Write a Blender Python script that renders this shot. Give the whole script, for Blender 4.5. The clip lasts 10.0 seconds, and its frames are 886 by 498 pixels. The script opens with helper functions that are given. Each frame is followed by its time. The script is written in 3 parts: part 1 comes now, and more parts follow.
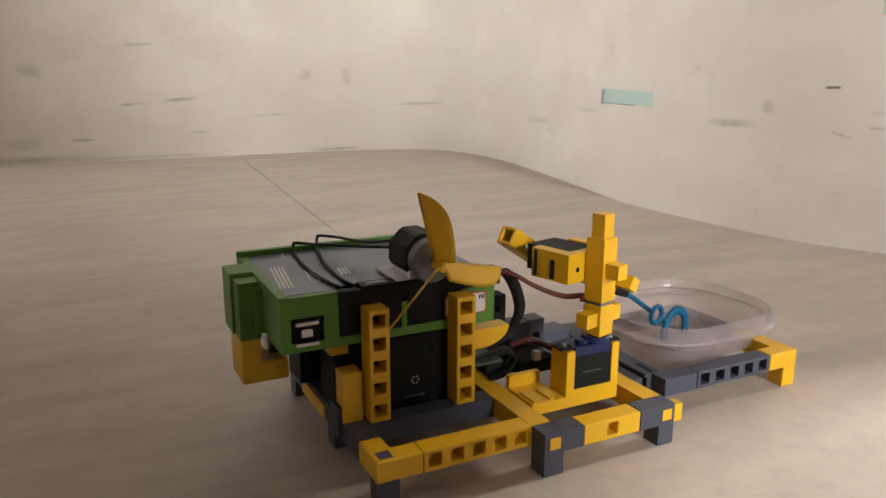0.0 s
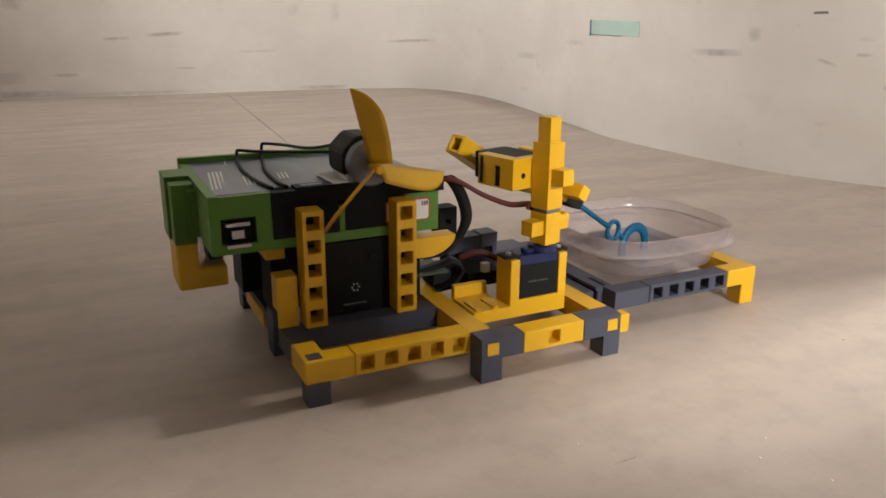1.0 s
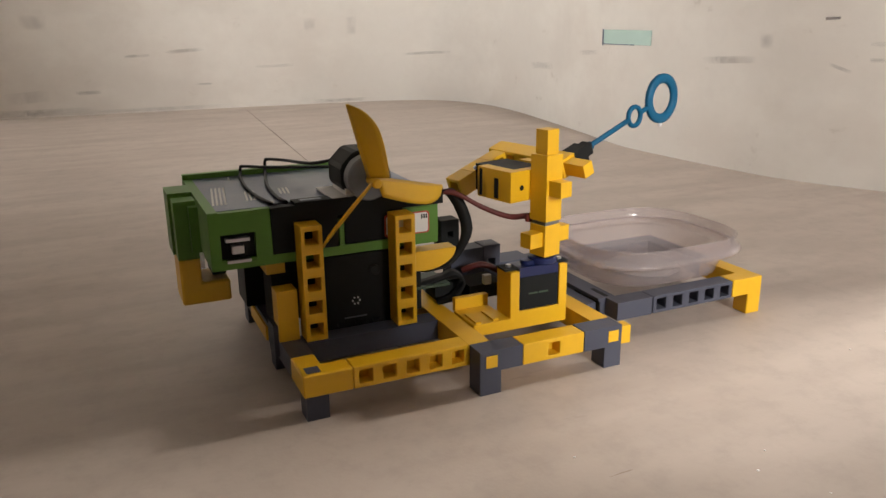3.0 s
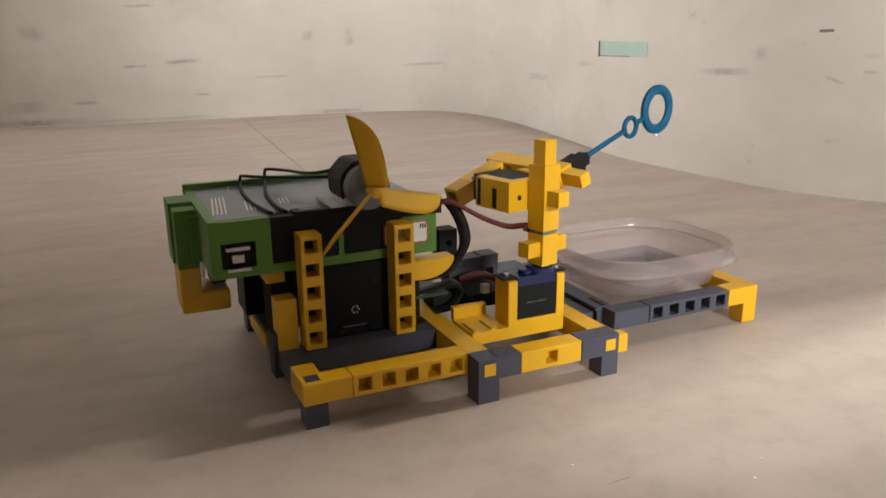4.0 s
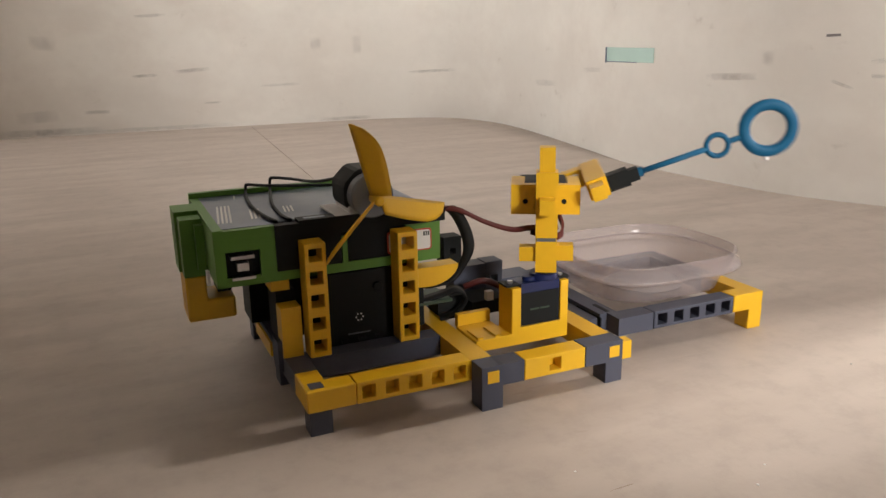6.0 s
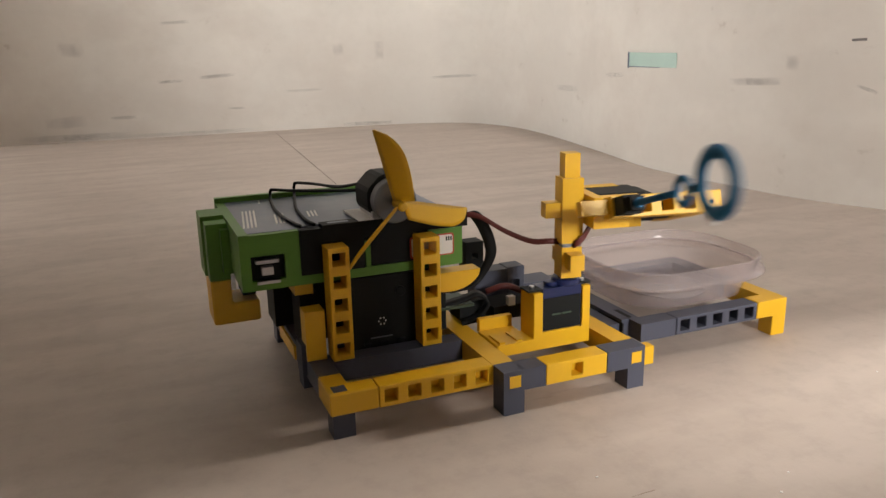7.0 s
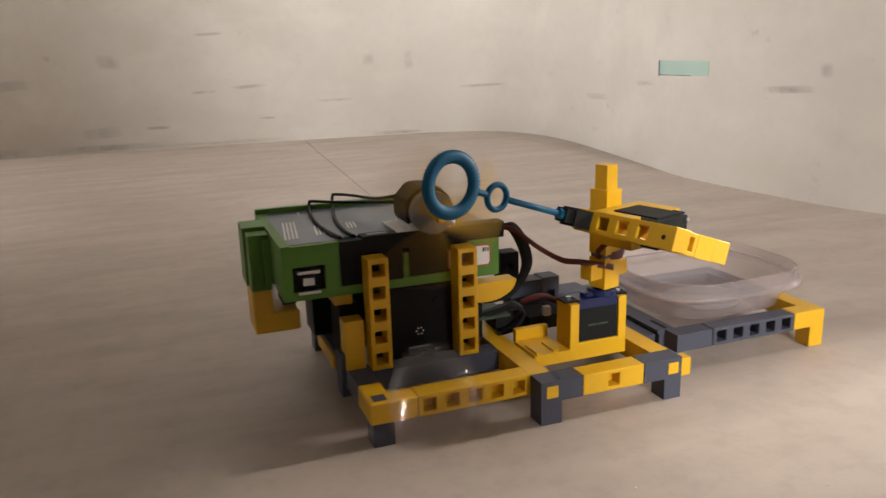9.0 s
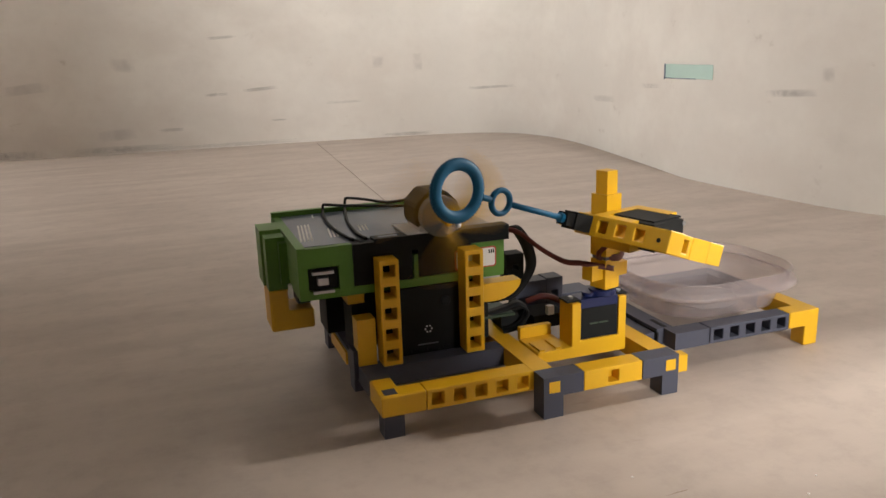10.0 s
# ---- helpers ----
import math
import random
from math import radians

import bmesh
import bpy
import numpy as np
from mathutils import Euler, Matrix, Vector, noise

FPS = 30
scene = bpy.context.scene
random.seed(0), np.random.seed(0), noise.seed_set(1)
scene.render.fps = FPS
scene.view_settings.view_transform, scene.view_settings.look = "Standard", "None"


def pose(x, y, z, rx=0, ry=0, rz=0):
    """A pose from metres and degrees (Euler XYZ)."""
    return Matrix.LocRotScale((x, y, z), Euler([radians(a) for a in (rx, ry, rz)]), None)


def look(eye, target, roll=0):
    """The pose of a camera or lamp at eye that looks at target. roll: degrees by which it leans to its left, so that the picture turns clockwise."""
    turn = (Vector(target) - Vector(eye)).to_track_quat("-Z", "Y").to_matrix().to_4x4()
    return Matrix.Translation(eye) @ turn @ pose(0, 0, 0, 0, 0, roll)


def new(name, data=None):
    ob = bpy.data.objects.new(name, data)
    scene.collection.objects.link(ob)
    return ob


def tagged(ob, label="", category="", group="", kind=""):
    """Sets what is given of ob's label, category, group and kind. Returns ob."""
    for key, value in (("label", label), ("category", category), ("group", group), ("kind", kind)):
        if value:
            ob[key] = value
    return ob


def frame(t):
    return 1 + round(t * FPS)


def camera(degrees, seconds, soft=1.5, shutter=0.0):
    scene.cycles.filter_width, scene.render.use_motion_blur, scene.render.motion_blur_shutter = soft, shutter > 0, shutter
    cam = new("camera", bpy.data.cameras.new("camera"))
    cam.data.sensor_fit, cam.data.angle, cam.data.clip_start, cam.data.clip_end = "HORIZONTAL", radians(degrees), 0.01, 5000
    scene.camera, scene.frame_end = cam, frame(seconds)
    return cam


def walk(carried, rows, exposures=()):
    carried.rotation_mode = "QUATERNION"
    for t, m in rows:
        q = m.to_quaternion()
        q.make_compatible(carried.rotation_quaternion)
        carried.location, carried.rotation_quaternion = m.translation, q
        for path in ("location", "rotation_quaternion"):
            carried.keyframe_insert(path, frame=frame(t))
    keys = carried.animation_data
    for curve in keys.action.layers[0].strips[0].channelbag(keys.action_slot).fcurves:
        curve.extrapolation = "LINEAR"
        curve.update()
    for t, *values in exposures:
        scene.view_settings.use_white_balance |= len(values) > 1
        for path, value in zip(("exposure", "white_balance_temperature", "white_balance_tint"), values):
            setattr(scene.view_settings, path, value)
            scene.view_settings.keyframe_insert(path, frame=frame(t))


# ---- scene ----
cam = camera(59.5, 10.0, 1.45, 0.95)
PATH = [
    (0, (-0.11743, -0.29984, 0.20406), (0.03973, 0.01220, 0.11728), 0.18),
    (0.5, (-0.09879, -0.31130, 0.20543), (0.04266, 0.00682, 0.11382), 0.18),
    (1, (-0.08517, -0.31093, 0.17756), (0.06708, -0.00316, 0.06940), 0.46),
    (1.5, (-0.08620, -0.31457, 0.17536), (0.06854, -0.00707, 0.07002), 0.62),
    (2, (-0.08113, -0.31344, 0.17744), (0.06826, -0.00316, 0.07251), 0.29),
    (2.5, (-0.07536, -0.31912, 0.18031), (0.06927, -0.00608, 0.07692), -0.41),
    (3.8, (-0.07415, -0.31470, 0.17780), (0.06831, -0.00077, 0.07410), -0.71),
    (4, (-0.07683, -0.32016, 0.17987), (0.06836, -0.00596, 0.08086), -0.53),
    (4.5, (-0.08132, -0.32671, 0.18363), (0.06223, -0.01131, 0.08608), -0.64),
    (5, (-0.07790, -0.32454, 0.18421), (0.06497, -0.00864, 0.08727), -0.92),
    (6.5, (-0.07403, -0.32308, 0.17987), (0.06356, -0.00438, 0.08447), -1.07),
    (7, (-0.07596, -0.32500, 0.18182), (0.05667, -0.00379, 0.08785), -1.20),
    (7.5, (-0.07583, -0.32396, 0.18060), (0.05837, -0.00298, 0.08807), -1.34),
    (8, (-0.07665, -0.32554, 0.17995), (0.05643, -0.00354, 0.08935), -1.54),
    (8.5, (-0.07842, -0.32415, 0.18308), (0.05169, -0.00118, 0.09166), -1.50),
    (9, (-0.08310, -0.32706, 0.18532), (0.03864, -0.00058, 0.09484), -1.67),
    (9.5, (-0.08641, -0.33754, 0.18611), (0.03149, -0.00966, 0.09559), -1.85),
    (10, (-0.08907, -0.34555, 0.19162), (0.02867, -0.01762, 0.10107), -1.79),
]
walk(cam, [(t, look(eye, target, roll)) for t, eye, target, roll in PATH])

U = 0.012  # one building-block unit


# ---- world and light ----
world = bpy.data.worlds.new("world")
scene.world = world
world.use_nodes = True
wn = world.node_tree.nodes
sky = wn.new("ShaderNodeTexSky")
sky.sky_type, sky.sun_disc, sky.sun_elevation, sky.sun_rotation = "NISHITA", False, radians(35), radians(120)
world.node_tree.links.new(sky.outputs[0], wn["Background"].inputs[0])
wn["Background"].inputs[1].default_value = 0.1


def area(name, loc, target, sx, sy, power, colour):
    d = bpy.data.lights.new(name, "AREA")
    d.shape, d.size, d.size_y, d.energy, d.color = "RECTANGLE", sx, sy, power, colour
    ob = new(name, d)
    ob.matrix_world = look(loc, target)
    return ob


# added lamps: behind the camera, at the west wall's opening, beyond the east gap
area("added_front_light", (0.50, -3.2, 1.3), (0.46, 1.2, 0.3), 0.9, 0.6, 190, (1.0, 0.98, 0.95))
area("added_west_light", (-1.88, 1.22, 0.54), (0.5, 0.7, 0.28), 0.44, 0.45, 45, (1.0, 0.98, 0.95))
# unseen lamp whose beam lays the bright band on the floor
area("added_gap_light", (3.4, 0.02, 1.2), (0.10, -0.05, 0.0), 0.42, 0.3, 245, (1.0, 0.95, 0.88))
scene.view_settings.exposure = -0.12


# ---- materials ----
def material(name, colour, rough=0.5, metal=0.0, vary=0.12, grain=300.0, bump=0.05, blotch=25.0, spec=0.5):
    m = bpy.data.materials.new(name)
    m.use_nodes = True
    n, l = m.node_tree.nodes, m.node_tree.links
    b = n["Principled BSDF"]
    tc = n.new("ShaderNodeTexCoord")
    fine, large = n.new("ShaderNodeTexNoise"), n.new("ShaderNodeTexNoise")
    fine.inputs["Scale"].default_value, large.inputs["Scale"].default_value = grain, blotch
    fine.inputs["Detail"].default_value = large.inputs["Detail"].default_value = 4
    for t in (fine, large):
        l.new(tc.outputs["Object"], t.inputs["Vector"])
    mix = n.new("ShaderNodeMix")
    mix.data_type = "RGBA"
    mix.inputs["A"].default_value = [c * (1 - vary) for c in colour] + [1]
    mix.inputs["B"].default_value = [min(1, c * (1 + vary)) for c in colour] + [1]
    add = n.new("ShaderNodeMath")
    add.operation = "MULTIPLY_ADD"
    l.new(fine.outputs[0], add.inputs[0])
    add.inputs[1].default_value = 0.35
    half = n.new("ShaderNodeMath")
    half.operation = "MULTIPLY"
    l.new(large.outputs[0], half.inputs[0])
    half.inputs[1].default_value = 0.65
    l.new(half.outputs[0], add.inputs[2])
    l.new(add.outputs[0], mix.inputs["Factor"])
    l.new(mix.outputs["Result"], b.inputs["Base Color"])
    b.inputs["Metallic"].default_value = metal
    rr = n.new("ShaderNodeMapRange")
    rr.inputs["To Min"].default_value, rr.inputs["To Max"].default_value = max(0.02, rough - 0.1), min(1, rough + 0.1)
    l.new(large.outputs[0], rr.inputs["Value"])
    l.new(rr.outputs[0], b.inputs["Roughness"])
    if bump:
        bp = n.new("ShaderNodeBump")
        bp.inputs["Strength"].default_value, bp.inputs["Distance"].default_value = bump, 0.0005
        l.new(fine.outputs[0], bp.inputs["Height"])
        l.new(bp.outputs[0], b.inputs["Normal"])
    b.inputs["Specular IOR Level"].default_value = spec
    return m


YELLOW = material("yellow_plastic", (0.69, 0.382, 0.008), 0.42)
GREY = material("grey_plastic", (0.058, 0.061, 0.085), 0.5, spec=0.35)
GREEN = material("green_plastic", (0.080, 0.205, 0.018), 0.5)
BLACK = material("black_plastic", (0.011, 0.0115, 0.0115), 0.6, spec=0.14)
BLUE = material("blue_wand_plastic", (0.003, 0.085, 0.175), 0.55, spec=0.25)
SERVO_BLUE = material("servo_blue_plastic", (0.005, 0.011, 0.062), 0.35)
METAL = material("steel", (0.6, 0.6, 0.62), 0.3, 1.0)
MOTOR = material("motor_plate", (0.16, 0.165, 0.18), 0.4, 0.4)
WHITE = material("white_paper", (0.72, 0.70, 0.68), 0.7)
RED = material("red_print", (0.45, 0.05, 0.03), 0.6)
WIRE = material("black_wire", (0.008, 0.0078, 0.0078), 0.55, spec=0.25)
WIRE_RED = material("red_wire", (0.10, 0.016, 0.013), 0.5)
PCB = material("circuit_board", (0.035, 0.06, 0.035), 0.5)
LIQUID = material("soapy_liquid", (0.15, 0.145, 0.15), 0.15, bump=0.0)
TAPE = material("green_tape", (0.40, 0.53, 0.475), 0.6)
LID = material("smoky_lid", (0.075, 0.095, 0.145), 0.32, vary=0.35, bump=0.0, blotch=60.0, spec=0.35)


def smudge(name, colour, amount, grain):
    """A thin mark, such as rubbed-on dirt: see-through towards its ragged edges."""
    m = bpy.data.materials.new(name)
    m.use_nodes = True
    n, l = m.node_tree.nodes, m.node_tree.links
    n.remove(n["Principled BSDF"])
    tc, sep = n.new("ShaderNodeTexCoord"), n.new("ShaderNodeSeparateXYZ")
    l.new(tc.outputs["Generated"], sep.inputs[0])

    def maths(op, a, b):
        x = n.new("ShaderNodeMath")
        x.operation = op
        for k, val in enumerate((a, b)):
            if isinstance(val, float):
                x.inputs[k].default_value = val
            else:
                l.new(val, x.inputs[k])
        return x.outputs[0]

    def hump(v):
        """Nought at both ends, one in the middle."""
        return maths("MULTIPLY", maths("MULTIPLY", v, maths("SUBTRACT", 1.0, v)), 4.0)

    tex = n.new("ShaderNodeTexNoise")
    tex.inputs["Scale"].default_value, tex.inputs["Detail"].default_value, tex.inputs["Roughness"].default_value = grain, 5.0, 0.65
    l.new(tc.outputs["Object"], tex.inputs["Vector"])
    r = n.new("ShaderNodeMapRange")
    r.inputs["From Min"].default_value, r.inputs["From Max"].default_value = 0.25, 0.75
    l.new(tex.outputs[0], r.inputs["Value"])
    # the longest way over the strip is x on the back wall and y on the side wall
    ends = maths("MULTIPLY", hump(sep.outputs[0]), hump(sep.outputs[1]))
    mask = maths("MULTIPLY", maths("POWER", ends, 0.5), hump(sep.outputs[2]))
    mask = maths("MULTIPLY", maths("MULTIPLY", mask, r.outputs[0]), amount)
    t, d, mix = (n.new("ShaderNode" + k) for k in ("BsdfTransparent", "BsdfDiffuse", "MixShader"))
    d.inputs[0].default_value = (*colour, 1)
    l.new(mask, mix.inputs[0])
    l.new(t.outputs[0], mix.inputs[1])
    l.new(d.outputs[0], mix.inputs[2])
    l.new(mix.outputs[0], n["Material Output"].inputs[0])
    return m


SMUDGE = smudge("wall_smudge", (0.38, 0.33, 0.31), 0.22, 70.0)
FAINT = smudge("faint_wall_smudge", (0.46, 0.41, 0.38), 0.13, 60.0)
SMUDGE_FLOOR = material("floor_scratch", (0.26, 0.20, 0.16), 0.7)
SCUFF = material("dark_scuff", (0.16, 0.14, 0.13), 0.9)


def streaked(name, low, high, mark, stretch, rough, turn=0.0, amount=0.5, scale=9.0, blot=3.0, mottle=0.06):
    """A pale surface with long faint streaks, large clouds and fine grain."""
    m = bpy.data.materials.new(name)
    m.use_nodes = True
    n, l = m.node_tree.nodes, m.node_tree.links
    b = n["Principled BSDF"]
    tc, mp = n.new("ShaderNodeTexCoord"), n.new("ShaderNodeMapping")
    mp.inputs["Scale"].default_value = stretch
    mp.inputs["Rotation"].default_value = (0, 0, radians(turn))
    l.new(tc.outputs["Object"], mp.inputs["Vector"])

    def tex(scale, source, detail=5.0, rough_=0.55):
        t = n.new("ShaderNodeTexNoise")
        t.inputs["Scale"].default_value, t.inputs["Detail"].default_value, t.inputs["Roughness"].default_value = scale, detail, rough_
        l.new(source, t.inputs["Vector"])
        return t.outputs[0]

    def ramp(source, lo, hi):
        r = n.new("ShaderNodeMapRange")
        r.inputs["From Min"].default_value, r.inputs["From Max"].default_value = lo, hi
        r.interpolation_type = "SMOOTHSTEP"
        l.new(source, r.inputs["Value"])
        return r.outputs[0]

    def blend(fac, a, c):
        x = n.new("ShaderNodeMix")
        x.data_type = "RGBA"
        for key, val in (("Factor", fac), ("A", a), ("B", c)):
            if isinstance(val, (tuple, list)):
                x.inputs[key].default_value = (*val, 1)
            elif isinstance(val, float):
                x.inputs[key].default_value = val
            else:
                l.new(val, x.inputs[key])
        return x.outputs["Result"]

    streak = tex(scale, mp.outputs[0])
    cloud = tex(blot, tc.outputs["Object"])
    grain = tex(420.0, tc.outputs["Object"], 3.0)
    spots = ramp(tex(scale * 2.3, mp.outputs[0], 6.0, 0.7), 0.62, 0.78)
    base = blend(ramp(streak, 0.3, 0.7), low, high)
    base = blend(ramp(cloud, 0.35, 0.75), base, [c * 0.9 for c in high])
    k = n.new("ShaderNodeMath")
    k.operation = "MULTIPLY"
    k.inputs[1].default_value = amount
    l.new(spots, k.inputs[0])
    base = blend(k.outputs[0], base, mark)
    fine = n.new("ShaderNodeMath")
    fine.operation = "MULTIPLY"
    fine.inputs[1].default_value = mottle
    l.new(ramp(tex(48.0, tc.outputs["Object"], 6.0, 0.7), 0.42, 0.72), fine.inputs[0])
    base = blend(fine.outputs[0], base, mark)
    l.new(base, b.inputs["Base Color"])
    rr = n.new("ShaderNodeMapRange")
    rr.inputs["To Min"].default_value, rr.inputs["To Max"].default_value = rough - 0.1, rough + 0.12
    l.new(cloud, rr.inputs["Value"])
    l.new(rr.outputs[0], b.inputs["Roughness"])
    bp = n.new("ShaderNodeBump")
    bp.inputs["Strength"].default_value, bp.inputs["Distance"].default_value = 0.12, 0.0006
    l.new(grain, bp.inputs["Height"])
    l.new(bp.outputs[0], b.inputs["Normal"])
    return m


FLOORM = streaked("floor_laminate", (0.36, 0.292, 0.248), (0.47, 0.392, 0.338), (0.265, 0.215, 0.185), (0.9, 3.6, 1.0), 0.5, turn=-8.0, amount=0.6, scale=6.0, mottle=0.3)
WALLM = streaked("wall_plaster", (0.79, 0.735, 0.67), (0.89, 0.85, 0.785), (0.55, 0.49, 0.42), (1.0, 1.0, 1.5), 0.8, amount=0.65, scale=6.5)
# unseen walls and ceiling, their darkness set to limit bounced fill light
UNSEEN_WALL = material("unseen_wall_paint", (0.33, 0.305, 0.275), 0.85, vary=0.05, blotch=2.0)


def clear(name, colour, gloss, gloss_rough, haze, base=0.01):
    """Thin clear plastic or soap film: see-through, with gloss from its edges and a little haze."""
    m = bpy.data.materials.new(name)
    m.use_nodes = True
    n, l = m.node_tree.nodes, m.node_tree.links
    n.remove(n["Principled BSDF"])
    t, g, d, f, mix, mix2 = (n.new("ShaderNode" + k) for k in ("BsdfTransparent", "BsdfGlossy", "BsdfDiffuse", "LayerWeight", "MixShader", "MixShader"))
    noise_ = n.new("ShaderNodeTexNoise")
    noise_.inputs["Scale"].default_value = 60
    t.inputs[0].default_value = (*colour, 1)
    d.inputs[0].default_value = (0.50, 0.44, 0.435, 1)
    g.inputs["Roughness"].default_value = gloss_rough
    f.inputs["Blend"].default_value = 0.5
    edge, amount = n.new("ShaderNodeMath"), n.new("ShaderNodeMath")
    edge.operation, amount.operation = "POWER", "MULTIPLY_ADD"
    edge.inputs[1].default_value = 3.5
    amount.inputs[1].default_value, amount.inputs[2].default_value = gloss, base
    l.new(f.outputs["Facing"], edge.inputs[0])
    l.new(edge.outputs[0], amount.inputs[0])
    hz = n.new("ShaderNodeMapRange")
    hz.inputs["To Min"].default_value, hz.inputs["To Max"].default_value = haze * 0.7, haze * 1.3
    l.new(noise_.outputs[0], hz.inputs["Value"])
    l.new(hz.outputs[0], mix.inputs[0])
    l.new(t.outputs[0], mix.inputs[1])
    l.new(d.outputs[0], mix.inputs[2])
    l.new(amount.outputs[0], mix2.inputs[0])
    l.new(mix.outputs[0], mix2.inputs[1])
    l.new(g.outputs[0], mix2.inputs[2])
    l.new(mix2.outputs[0], n["Material Output"].inputs[0])
    return m


TUB = clear("clear_tub_plastic", (0.965, 0.935, 0.935), 0.34, 0.16, 0.22)
FILM = clear("soap_film", (0.99, 0.99, 0.99), 0.28, 0.02, 0.004, 0.03)


# ---- mesh helpers ----
def thing(name, label, category, at=(0, 0, 0), group="", kind=""):
    ob = new(name)
    ob.empty_display_size = 0.02
    ob.matrix_world = Matrix.Translation([c * U for c in at])
    return tagged(ob, label, category, group, kind)


def part(name, bm, mat, parent=None, label="", smooth=False):
    bmesh.ops.recalc_face_normals(bm, faces=bm.faces)
    me = bpy.data.meshes.new(name)
    bm.to_mesh(me)
    bm.free()
    for m in (mat if isinstance(mat, (list, tuple)) else [mat]):
        me.materials.append(m)
    if smooth:
        for p in me.polygons:
            p.use_smooth = True
    ob = new(name, me)
    if parent:
        ob.parent = parent
    if label:
        tagged(ob, label)
    return ob


def bevelled(bm, width):
    if width:
        es = [e for e in bm.edges if len(e.link_faces) == 2 and e.calc_face_angle(0) > 0.6]
        bmesh.ops.bevel(bm, geom=es, offset=width * U, segments=1, affect="EDGES", profile=0.5)
    return bm


def box(x0, x1, y0, y1, z0, z1, bevel=0.04, bm=None):
    """A box in block units."""
    out = bmesh.new()
    vs = [out.verts.new((x * U, y * U, z * U)) for x in (x0, x1) for y in (y0, y1) for z in (z0, z1)]
    for f in ((0, 1, 3, 2), (4, 6, 7, 5), (0, 4, 5, 1), (2, 3, 7, 6), (0, 2, 6, 4), (1, 5, 7, 3)):
        out.faces.new([vs[i] for i in f])
    bevelled(out, bevel)
    return join(bm, out)


def join(bm, other):
    if bm is None:
        return other
    me = bpy.data.meshes.new("tmp")
    other.to_mesh(me)
    other.free()
    bm.from_mesh(me)
    bpy.data.meshes.remove(me)
    return bm


def holed(n, start, end_pad=(0.0, 0.0), size=(1.0, 1.0), hole=0.56, order="xyz", bevel=0.03, skip=()):
    """A bar of n units with square holes right through it. order: long axis, hole axis, third axis."""
    bm = bmesh.new()
    a, b = size
    ix = ["xyz".index(c) for c in order]

    def v(p, q, r):
        co = [0, 0, 0]
        for i, c in zip(ix, (p, q, r)):
            co[i] = c
        return bm.verts.new([(s + c) * U for s, c in zip(start, co)])

    h0, h1 = (1 - hole) / 2, (1 + hole) / 2
    g0, g1 = b * 0.5 - hole / 2, b * 0.5 + hole / 2
    for k in range(n):
        for q in (0.0, a):
            o = [v(k, q, 0), v(k + 1, q, 0), v(k + 1, q, b), v(k, q, b)]
            if k in skip:
                bm.faces.new(o)
                continue
            i = [v(k + h0, q, g0), v(k + h1, q, g0), v(k + h1, q, g1), v(k + h0, q, g1)]
            for j in range(4):
                bm.faces.new((o[j], o[(j + 1) % 4], i[(j + 1) % 4], i[j]))
        if k not in skip:
            w = [[v(k + s, q, g) for q in (0.0, a)] for s, g in ((h0, g0), (h1, g0), (h1, g1), (h0, g1))]
            for j in range(4):
                bm.faces.new((w[j][0], w[j][1], w[(j + 1) % 4][1], w[(j + 1) % 4][0]))
        for r in (0.0, b):
            bm.faces.new((v(k, 0, r), v(k + 1, 0, r), v(k + 1, a, r), v(k, a, r)))
    for k in (0, n):
        bm.faces.new((v(k, 0, 0), v(k, a, 0), v(k, a, b), v(k, 0, b)))
    bmesh.ops.remove_doubles(bm, verts=bm.verts, dist=1e-6)
    bmesh.ops.recalc_face_normals(bm, faces=bm.faces)
    return bevelled(bm, bevel)


def tube(points, radius, sides=8, closed=False):
    """A round cable or rod along points in block units."""
    pts = [Vector(p) * U for p in points]
    bm = bmesh.new()
    rings = []
    up = Vector((0, 0, 1))
    n = len(pts)
    for i, p in enumerate(pts):
        a = pts[(i + 1) % n] if closed or i < n - 1 else pts[i]
        b = pts[i - 1] if closed or i > 0 else pts[i]
        d = (a - b).normalized()
        s = d.cross(up)
        s = s.normalized() if s.length > 1e-3 else Vector((1, 0, 0))
        w = s.cross(d).normalized()
        rings.append([bm.verts.new(p + radius * U * (math.cos(k * math.tau / sides) * s + math.sin(k * math.tau / sides) * w)) for k in range(sides)])
    for i in range(n if closed else n - 1):
        r, q = rings[i], rings[(i + 1) % n]
        for k in range(sides):
            bm.faces.new((r[k], r[(k + 1) % sides], q[(k + 1) % sides], q[k]))
    if not closed:
        bm.faces.new(rings[0])
        bm.faces.new(rings[-1])
    return bm


def smooth_path(points, per=8):
    """Catmull-Rom through points."""
    p = [Vector(q) for q in points]
    p = [2 * p[0] - p[1]] + p + [2 * p[-1] - p[-2]]
    out = []
    for i in range(1, len(p) - 2):
        for k in range(per):
            t = k / per
            out.append(0.5 * (2 * p[i] + (p[i + 1] - p[i - 1]) * t + (2 * p[i - 1] - 5 * p[i] + 4 * p[i + 1] - p[i + 2]) * t * t + (3 * p[i] - p[i - 1] - 3 * p[i + 1] + p[i + 2]) * t ** 3))
    return out + [p[-2]]


